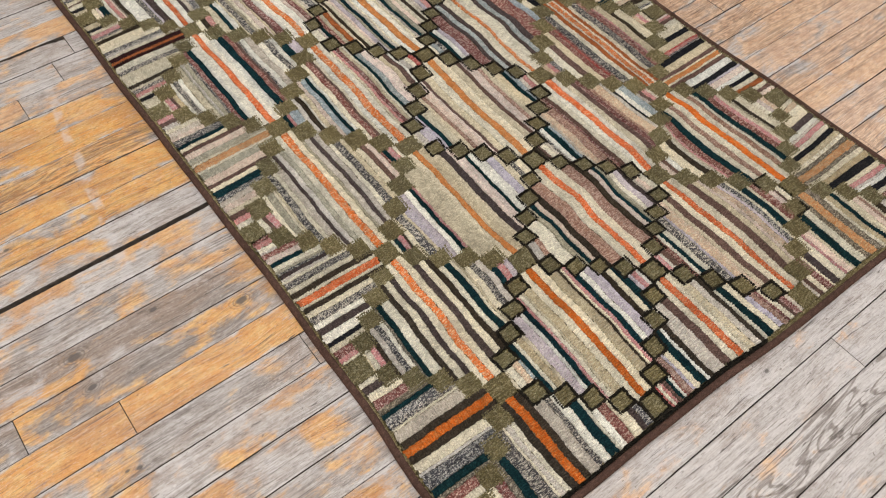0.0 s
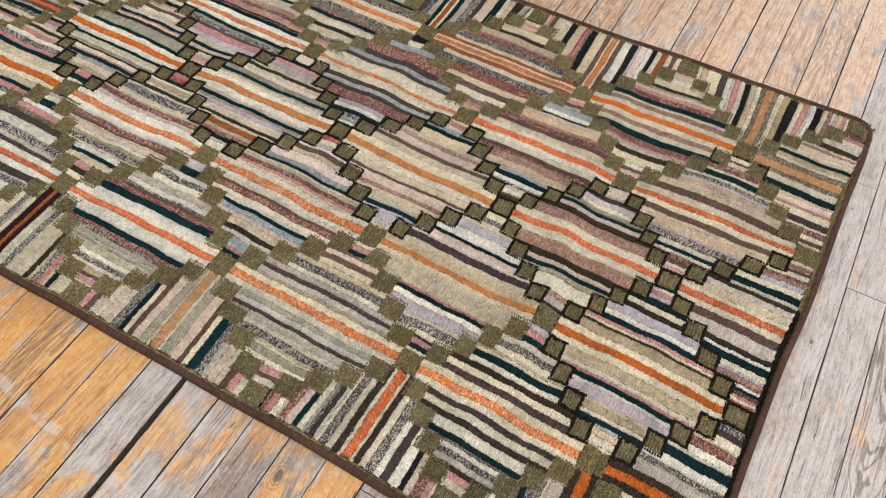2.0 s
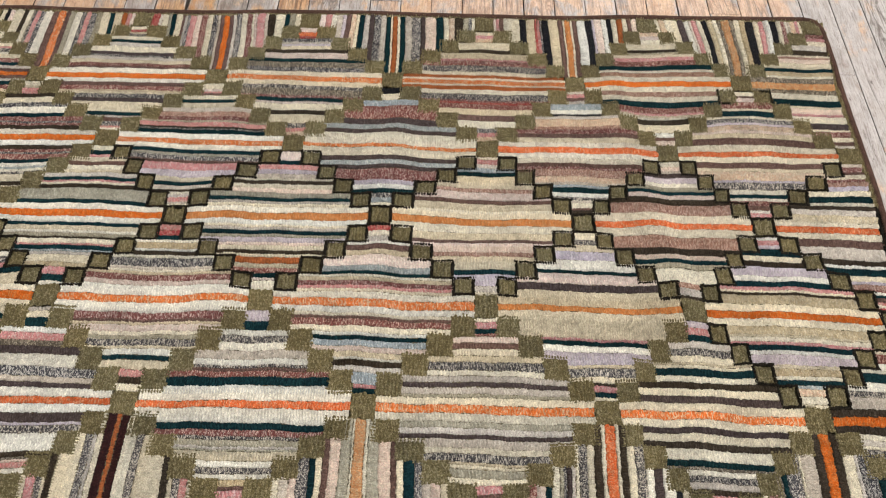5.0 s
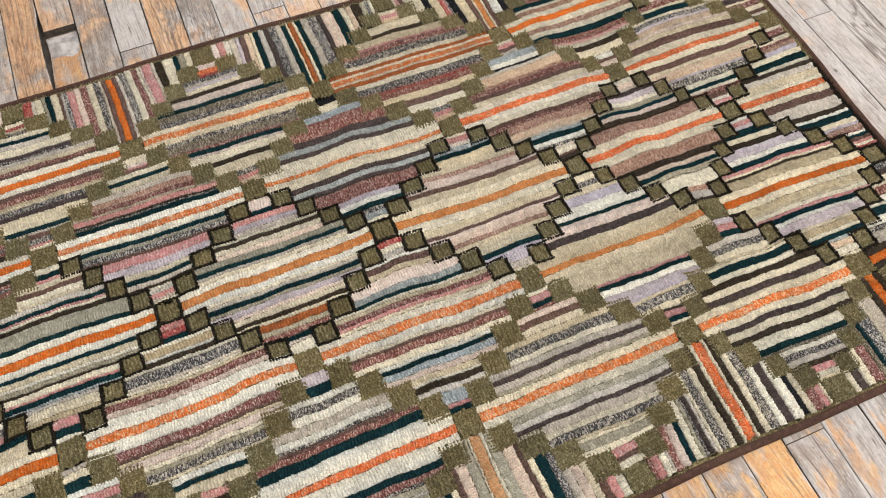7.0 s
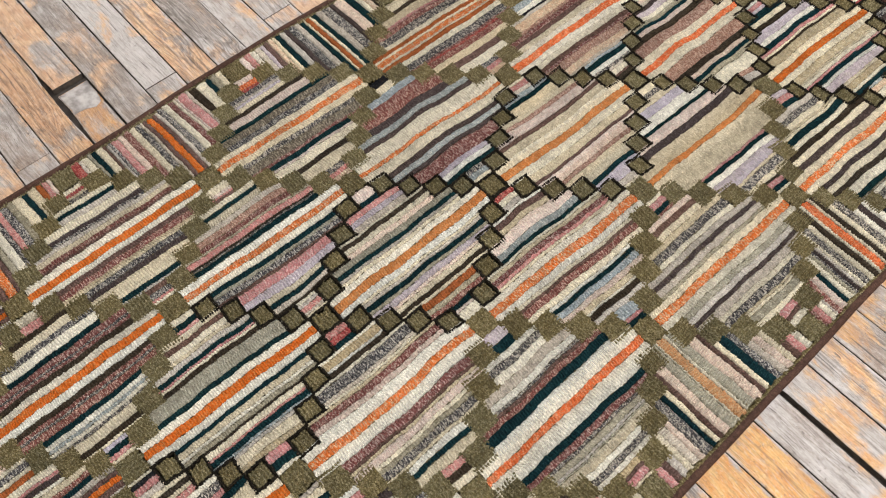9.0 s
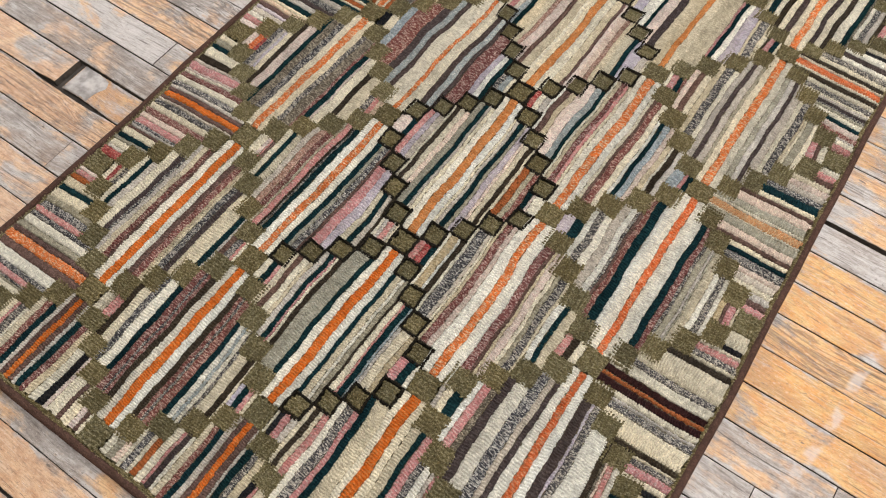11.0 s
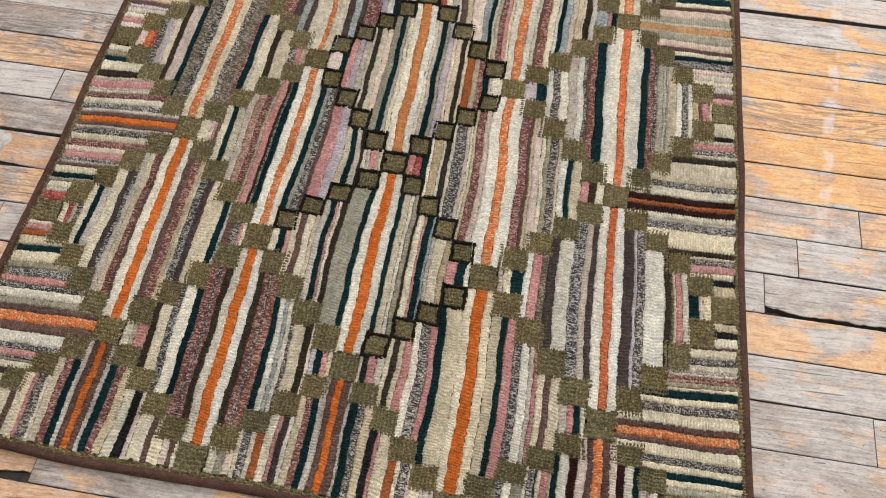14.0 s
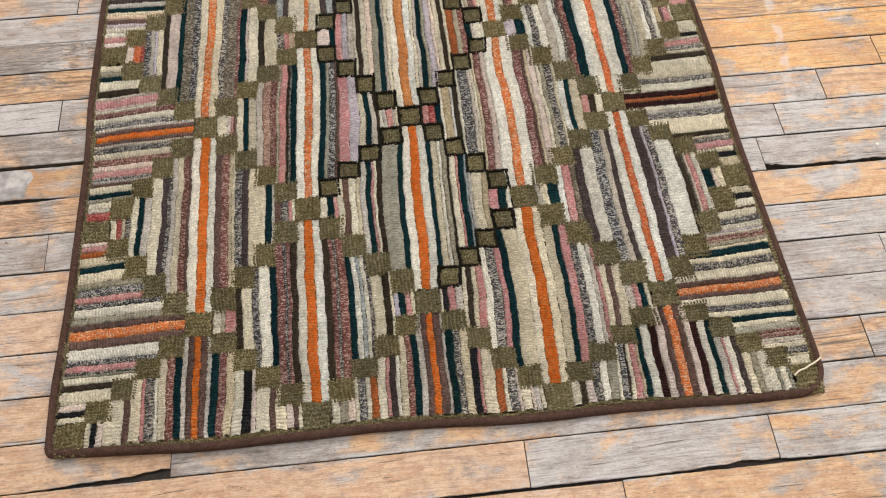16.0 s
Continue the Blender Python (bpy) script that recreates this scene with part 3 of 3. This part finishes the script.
def lay(i, j):
    """Cell coordinates to the rug's plane, with the drift of handwork."""
    x, y = spread(i, KNOT_I, PLACE_X), spread(j, KNOT_J, PLACE_Y)
    sum_w, sum_x, sum_y = 0.06, 0.0, 0.0
    for (c, r), (mx, my) in DRIFT.items():
        w = np.exp(-((x - COLS[c]) ** 2 + (y - ROWS[r]) ** 2) / 0.0072)
        sum_w, sum_x, sum_y = sum_w + w, sum_x + w * mx, sum_y + w * my
    x, y = x + 0.001 * sum_x / sum_w, y + 0.001 * sum_y / sum_w
    dx = 0.0016 * soft_noise(x, y, 11, 26) + 0.0012 * soft_noise(x, y, 12, 80)
    for at, slant, half, high, drift in RIPPLES:
        off = (y - at - slant * x - 0.012 * np.sin(9 * x)) / half
        dx = dx + drift * 1.6 * off * np.exp(-off ** 2) * np.clip((0.36 - np.abs(x)) / 0.16, 0.3, 1)
    dy = 0.0016 * soft_noise(x, y, 13, 26) + 0.0008 * soft_noise(x, y, 14, 75)
    return x + dx, y + dy


loops = np.random.RandomState(5)
PILE = 0.0108


def hooked(i0, i1, j0, j1, along="y", ragged=0.030, lift=0.0, basket=False, kin=(False, False), deep=0.62, phase=None):
    """A field of hooked loops between cell coordinates: ribs across a stripe, or a basket of short rows; low at its edges."""
    wide = (i1 - i0) * CELL if along == "y" else (j1 - j0) * CELL
    long = (j1 - j0) * CELL if along == "y" else (i1 - i0) * CELL
    rows, count = max(1, round(wide / 0.0052)), max(2, round(long / 0.0038))
    nv = count * 4 + 1
    if basket:
        nu = rows * 4 + 1
        f1 = np.linspace(0, 1, nu)
    else:
        f1 = np.unique(np.concatenate([[0, 0.10], np.linspace(0.22, 0.78, rows * 2 + 1), [0.90, 1]]))
        nu = len(f1)
    f, s = f1[:, None] + np.zeros((1, nv)), np.linspace(0, 1, nv)[None, :] + np.zeros((nu, 1))
    row = np.minimum((f * rows).astype(int), rows - 1)
    slip = loops.uniform(-0.5, 0.5, rows)[row] if basket else loops.uniform(-0.16, 0.16, rows)[row] + 0.10 * np.sin(6.0 * f + loops.uniform(0, 6))
    if phase is None:
        turn = s * count + slip + loops.uniform(0, 1)
    else:  # stripes of one yarn that touch share the run of their ribs
        first = j0 if along == "y" else i0
        turn = (first % 1.0 + s * long / CELL) * CELL / 0.0038 + phase + 0.5 * slip
        turn = turn - np.floor(turn.min())
        count = int(turn.max()) + 1
    loop = np.clip(np.floor(turn).astype(int), 0, count + 1)
    hump = np.abs(np.sin(np.pi * turn)) ** 0.9
    size = loops.uniform(0.80, 1.0, (rows, count + 2))[row, loop]
    if basket:
        across = np.abs(np.sin(np.pi * f * rows)) ** 0.7
    else:
        near = np.minimum(np.where(kin[0], 1.0, f), np.where(kin[1], 1.0, 1 - f))
        across = np.minimum(1.0, near / 0.22) ** 0.6 * (0.92 + 0.08 * np.abs(np.sin(np.pi * f * rows)))
    low = 0.32 if basket else 0.48
    z = PILE + lift + (0.0072 if basket else 0.0064) * (size * (1 - deep + deep * hump) * (low + (1 - low) * across) - 1)
    # ragged outline, loop by loop
    wob = np.repeat(loops.uniform(-1, 1, (2, (nv + 3) // 4)), 4, axis=1)[:, :nv] * ragged * np.where(kin, 0.2, 1.0)[:, None]
    end = loops.uniform(-1, 1, (2, rows))[:, np.minimum((f1 * rows).astype(int), rows - 1)] * ragged * 1.6
    span_u, span_v = (i1 - i0, j1 - j0) if along == "y" else (j1 - j0, i1 - i0)
    u = f * span_u + (1 - f) * wob[0][None, :] + f * wob[1][None, :]
    w = s * span_v + (1 - s) * end[0][:, None] + s * end[1][:, None]
    i, j = (i0 + u, j0 + w) if along == "y" else (i0 + w, j0 + u)
    x, y = lay(i, j)
    faces = grid_faces(nu, nv)
    if along != "y":
        faces = faces[:, ::-1]
    return np.stack([x, y, z + relief(x, y)], -1).reshape(-1, 3), faces


rug = tagged(new("rug"), "hooked wool rug, striped diamonds in an olive trellis, brown binding", "rug")

# outline of the rug: a rounded rectangle, a little uneven
BOUNDS = (-0.27, 31.13, -0.20, 51.36)
loop = []
for ci, cj, a0, bend in ((BOUNDS[1], BOUNDS[3], 0, 0.8), (BOUNDS[0], BOUNDS[3], 90, 1.0), (BOUNDS[0], BOUNDS[2], 180, 0.18), (BOUNDS[1], BOUNDS[2], 270, 1.0)):
    si, sj = (-1 if ci > 0 else 1), (-1 if cj > 0 else 1)
    for q in range(9):
        a = radians(a0 + q * 11.25)
        loop.append((ci + si * bend + bend * math.cos(a), cj + sj * bend + bend * math.sin(a)))
outline = []
for (ia, ja), (ib, jb) in zip(loop, loop[1:] + loop[:1]):
    n = max(1, int(math.hypot(ib - ia, jb - ja) / 0.4))
    outline += [(ia + (ib - ia) * q / n, ja + (jb - ja) * q / n) for q in range(n)]
outline = np.array(outline)
even = np.stack([spread(outline[:, 0], KNOT_I, PLACE_X), spread(outline[:, 1], KNOT_J, PLACE_Y)], -1)
stray = np.stack(lay(outline[:, 0], outline[:, 1]), -1) - even
for _ in range(14):
    stray = (np.roll(stray, 1, 0) + 2 * stray + np.roll(stray, -1, 0)) / 4
outline = even + stray
# the end of the rug bows: its corners lie a little further in
outline[:, 1] += np.interp(outline[:, 0], (-0.47, -0.40, -0.30, 0.25, 0.42), (0.009, 0.004, 0.0, 0.0, 0.005)) * (outline[:, 1] < -0.6)
outline[:, 1] -= np.interp(outline[:, 0], (-0.47, -0.25), (0.008, 0.0)) * (outline[:, 1] > 0.6)
tang = np.roll(outline, -1, 0) - np.roll(outline, 1, 0)
tang /= np.linalg.norm(tang, axis=1)[:, None]
outward = np.stack([tang[:, 1], -tang[:, 0]], -1)

count = len(outline)
profile = [(-0.0054, 0.0045), (-0.0043, 0.0092), (-0.0017, 0.0112), (0.0017, 0.0108), (0.0043, 0.0085), (0.0055, 0.0045), (0.0047, 0.0005), (-0.0048, 0.0003)]
vs = []
for o, h in profile:
    p = outline + outward * o
    lumps = 0.0005 * soft_noise(p[:, 0], p[:, 1], 31, 160)
    vs.append(np.column_stack([p, h + lumps * (h > 0.003) + relief(p[:, 0], p[:, 1]) * (h > 0.003)]))
vs = np.concatenate(vs)
fs = []
m = len(profile)
for q in range(m):
    for k in range(count):
        a, b = q * count + k, q * count + (k + 1) % count
        c, d = ((q + 1) % m) * count + (k + 1) % count, ((q + 1) % m) * count + k
        fs.append((a, b, c, d))
mesh_object("binding", vs, fs, BINDING, rug, "dark brown cloth binding", True)

bm = bmesh.new()
top = [bm.verts.new((x, y, 0.0050)) for x, y in outline - outward * 0.004]
bm.faces.new(top)
me = bpy.data.meshes.new("backing")
bmesh.ops.solidify(bm, geom=bm.faces[:], thickness=0.0035)
bm.to_mesh(me)
bm.free()
me.materials.append(JUTE)
new("backing", me).parent = rug

# olive border between the pattern and the binding
for i0, i1, j0, j1, along, yarn in ((-0.24, 0.03, 0.0, 51.0, "y", OLIVE), (30.86, 31.10, 0.0, 51.0, "y", OLIVE), (0.0, 31.0, -0.16, 0.12, "x", OLIVE),
                                    (0.0, 14.0, 51.0, 51.30, "x", OLIVE), (14.0, 31.0, 51.0, 51.30, "x", OUTLINE)):
    vs, fs = hooked(i0, i1, j0, j1, along, 0.05, 0.0, True)
    mesh_object("border_strip", vs, fs, yarn, rug, "olive hooked edging" if yarn is OLIVE else "black hooked edging", True)

# stripes of each diamond, cell column by cell column, from the side where x (or y) is least
FULL = {
    (1, 0): "wkpw wwwmmw wwPssW eeqqtt gmmoommg ttqqee wwkkp wwwwmmw wwppmw",
    (3, 0): "wwGGpp wsswbb wwPvvW eeqqttg gmmooommg ttssee kkPwww bbwssp wwpgw",
    (5, 0): "wwnnpp ssWWGG wssvwPPe ttWWRRp pmmOOOmmp pRRWWtt ggPWWvv wwGGww wwGwwG",
    (2, 1): "wwePPP nnwwws sWWWtt qqsqnn WWoooWW nnqsqq ttWuWs wwwnnw lttPw",
    (4, 1): "wkkPPgg wnnwPP WWsssPP tteeee wwoooww eettPP ssWWgP wwmmwww ggPPttw",
    (1, 2): "wwrress wwttgg wwwvvs ggeeqqm WWoooWW mmqqew ssvvww wwwttg mmssPw",
    (3, 2): "wwttPw wmmwwe ggttPwnn GGGGGtt WWoooWW tteeWGG nwwPttu gwwwyy PPttW",
    (5, 2): "gwwttt WWPPPTT vvvWWWW sssggvv WWWcccWWW vvvlss WWWWWWn nTpPPWW tttpww",
    (2, 3): "wwwpPm wwttee ggiiqq GPPnstt WWOOOWW ttGssm PPPlll eettggn wgPPgw",
    (4, 3): "PPrrtt WyyyWnn wsssgw eqqppW WWOOOWW Wqqmep pwGssw WWtteee PPnnww",
    (1, 4): "ppcccr ssglww nnpppt tTTTss wwOOOww ssTTTq ttpwww nnwwww ssPPaa",
    (3, 4): "pppptt PPllgg wnnwwpp GGttgw WWfffWW wgttGl lpwwnnw bbbGGqq ttpwww",
    (5, 4): "lllttt WWssWW gggWWsm qqtttWW WWcccWW WWtttqq sGGgGee eWWssWW yymPPw",
    (2, 5): "kkkwww uuuqqq qqqvvv uuvvww wwwOOwww wvvuuv vqqqqq llWWtt ssuuww",
    (4, 5): "rrwwgg Wmmeep pppuutt weqqPw WWOOOWW wmqqww Wttuupp eeWnngg uuuPtt",
    (1, 6): "wwPPaa wwwwnn eeeePqq qsssww bbwOOOwbb wwsssq rqqeee mmmwww ssPPaa",
    (3, 6): "wPPggu utteeee eeiippp pmmeeew wwfffww weeemmp pppiiee eeettl lllggw",
    (5, 6): "wPPttq ppmmww eesssww ggvvggG wwOOOww GGggvvg ggwwsss ewGGGww PPmmww",
    (2, 7): "wPPmmg uuuWWk gaaaai qqmmww WWcccWW wwmmqi iiaaag uttWWs gwwmnn",
    (4, 7): "wwwsse elllWW WWttppp pvvveee eeefffeee eeeeeee PttWWll llesssw wnPPttw",
    (1, 8): "aappww wwwnnG eePPqqq tttwii wwoooww iiwwtt tqqqPew nnnwwww WWmmpp",
    (3, 8): "wwppgv vlllwwG Gttppnn niiiiiw wwcccww wiiiiin nnppttG Gwwwwww iigggn",
    (5, 8): "llPPtt ggssww ewtttww nnwwvv wwOOOww vvwwnn wwwttT WWssggn nPPwwe",
    (2, 9): "wwmppq qqwttt wsslaa peemmm wwwcccwww mmmeaa aalsss wwttWq qmmWPP",
    (4, 9): "WPPltt twwnnl llWWtt Pwnyyy wwoooww yyyewwP ttWlll eyywtt uaawwe",
    (1, 10): "qqPPww gggnnn wippww wttyyw TTxxxTT wwwtttt wpppPww wvvvwq qwwmmg",
    (3, 10): "gqqmw wqiill wwtttw nnggee ewcccww mmmggg gnnWtt twwliiq WtmPwr",
    (5, 10): "ssvvww wqqqWW wtttWW Wssgggg nnooonn wwggwss sstttT Tqqqww wssvv",
}
SIDE = {
    (0, 1): "wwkkpp wwwwnn wwGsPP ssWWWW mmmOOOmm GGWWWss PPssGG wwwtte eebbPPp",
    (0, 3): "rrrgww Gttwwm gsPPpp qqwwss gmmooommg sswwqq wpPPPg nnnwww ttGGww",
    (0, 5): "ppPPWW gglmma awttgg vvssgg ttwbbwtt ggsssv vpppptt twwaan nnGGsw",
    (0, 7): "pPmmww wwwkkk eeeerPs kkkeee mmwfffwmm WWWkkk lpppWW kkwwbb wwmmpp",
    (0, 9): "wwaaww wwwvvv WWgPPw wkkkyyw wTxxxTw wyykkk wwPPgWW kkkwwqq WgaaPw",
    (6, 1): "wwwess wwpwqiq GGwwtt wwssww wmmOOOmmw wwssswwt ttwGGiqwl wwsswwm wwkkee",
    (6, 3): "eeekkw wPPPssw nnwwww wwssgw wRRRbbRRRw wwssww wwwwnn essPPw kkeeee",
    (6, 5): "PPmmgg wwggpp sssttww mmpppGG GwxxxwG GGpppmm wwtttss ggppww mmPPww",
    (6, 7): "qPPwwg qqpptt wwGsvvg wsswwn nwcccwn nwwsss WWvvvW WWkkww qqqPPw",
    (6, 9): "wwvvvw wwqqqT Tttsss swgggg nnooonn wwwgss sstttT qqqwww vvvwww",
}
mixed = random.Random(3)


def runs(token):
    """Letters to stripes: (letter, start, end) over one cell; equal neighbours make a wider stripe."""
    out = []
    for k, ch in enumerate(token):
        if out and out[-1][0] == ch:
            out[-1][2] = k + 1
        else:
            out.append([ch, k, k + 1])
    wide = [(o[2] - o[1]) * (0.72 if o[0] in "oOcf" else 0.82 if o[0] in "tknvm" else 1.0) for o in out]
    cuts = [0] + [sum(wide[:k + 1]) / sum(wide) + mixed.uniform(-0.035, 0.035) for k in range(len(out) - 1)] + [1]
    return [(o[0], cuts[k], cuts[k + 1]) for k, o in enumerate(out)]


def panel(c, r, text, along):
    """A stepped diamond of stripes round the lattice point c, r; cut off where the rug ends."""
    ci, cj = 5 * c, 5 * r
    base_v, base_f, todo = [], [], []
    for k, token in enumerate(text.split()):
        d = k - 4
        reach = 4 - abs(d)
        if along == "y":
            a, lo, hi = ci + d, max(cj - reach, 0.12), min(cj + reach, 50) + 1
        else:
            a, lo, hi = cj + d, max(ci - reach, 0.03), min(ci + reach + 1, 30.86)
        for ch, s0, s1 in runs(token):
            todo.append([ch, a + s0, a + s1, lo, hi])
        rect = (a, a + 1, lo, hi) if along == "y" else (lo, hi, a, a + 1)
        corner = [(rect[0], rect[2]), (rect[1], rect[2]), (rect[1], rect[3]), (rect[0], rect[3])]
        base_f.append([len(base_v) + q for q in range(4)])
        for i, j in corner:
            x, y = lay(np.float64(i), np.float64(j))
            base_v.append((float(x), float(y), 0.0056))
    phase = 0.0
    base = mesh_object("diamond_panel" if along == "y" else "triangle_panel", base_v, base_f, JUTE, rug, "stepped panel of wool stripes")
    for k, (ch, a0, a1, lo, hi) in enumerate(todo):
        kin = (k > 0 and todo[k - 1][0] == ch, k + 1 < len(todo) and todo[k + 1][0] == ch)
        phase = phase if kin[0] else mixed.uniform(0, 1)
        a0, a1 = a0 - 0.10 * kin[0], a1 + 0.10 * kin[1]
        shape = (a0, a1, lo, hi) if along == "y" else (lo, hi, a0, a1)
        vs, fs = hooked(*shape, along, kin=kin, phase=phase)
        mesh_object("stripe", vs, fs, YARN[ch], base, smooth=True)


for (c, r), text in FULL.items():
    panel(c, r, text, "y")
for (c, r), text in SIDE.items():
    panel(c, r, text, "x")

# olive squares of the trellis; those round the middle diamonds carry a black outline
STARS = {(15, 15), (15, 25), (15, 35), (15, 45)}
CHAINS = (((20, 40), (25, 45)), ((20, 50), (25, 45)), ((15, 5), (20, 10)))


def outlined(i, j):
    if (i, j) == (20, 50):
        return True
    if any(abs(i - a) == abs(j - b) and abs(i - a) <= 4 for a, b in STARS):
        return True
    for (a, b), (c, d) in CHAINS:
        if abs(i - a) == abs(j - b) and min(a, c) < i < max(a, c) and min(b, d) < j < max(b, d):
            return True
    return False


for i in range(31):
    for j in range(51):
        if (i - j) % 10 and (i + j) % 10:
            continue
        g = 0.0 if i % 5 == 0 and j % 5 == 0 else 0.08
        if outlined(i, j):
            vs, fs = hooked(i + 0.10, i + 0.90, j + 0.10, j + 0.90, "x", 0.03, 0.0004, True)
            ob = mesh_object("outlined_square", vs, fs, OLIVE, rug, "olive square with a black outline", True)
            w = 0.140
            for q in ((i - 0.05, i - 0.05 + w, j - 0.05, j + 1.05, "y"), (i + 1.05 - w, i + 1.05, j - 0.05, j + 1.05, "y"),
                      (i - 0.05 + w, i + 1.05 - w, j - 0.05, j - 0.05 + w, "x"), (i - 0.05 + w, i + 1.05 - w, j + 1.05 - w, j + 1.05, "x")):
                vs, fs = hooked(*q, 0.028, 0.0012, deep=0.45)
                mesh_object("outline", vs, fs, OUTLINE, ob, "black outline", True)
        else:
            vs, fs = hooked(i - g, i + 1 + g, j - g, j + 1 + g, "x" if (i + j) % 4 else "y", 0.04, 0.0017, True)
            ob = mesh_object("square", vs, fs, OLIVE, rug, smooth=True)
            # two squares near the end carry only part of an outline
            for q in {(6, 44): ((5.95, 7.05, 43.92, 44.06, "x"), (6.92, 7.06, 44.06, 44.6, "y")), (6, 46): ((5.95, 7.05, 46.94, 47.08, "x"), (5.94, 6.08, 46.3, 46.94, "y"))}.get((i, j), ()):
                vs, fs = hooked(*q, 0.016, 0.0020, deep=0.30)
                mesh_object("outline", vs, fs, OUTLINE, ob, "black outline", True)

# a loose end of yarn that lies on the rug near its corner
data = bpy.data.curves.new("thread", "CURVE")
data.dimensions, data.bevel_depth, data.bevel_resolution = "3D", 0.0011, 2
line = data.splines.new("NURBS")
ends = ((0.431, -0.748, 0.0125), (0.438, -0.742, 0.0132), (0.445, -0.7425, 0.0130), (0.453, -0.737, 0.0138), (0.461, -0.735, 0.0132), (0.470, -0.729, 0.0128))
line.points.add(len(ends) - 1)
for q, at in zip(line.points, ends):
    q.co = (*at, 1)
line.use_endpoint_u, line.order_u = True, 4
shape = new("thread_shape", data)
depsgraph = bpy.context.evaluated_depsgraph_get()
me = bpy.data.meshes.new_from_object(shape.evaluated_get(depsgraph))
bpy.data.objects.remove(shape)
me.materials.clear()
me.materials.append(THREAD)
tagged(new("thread", me), "loose cream yarn end lying on the rug corner", "thread")
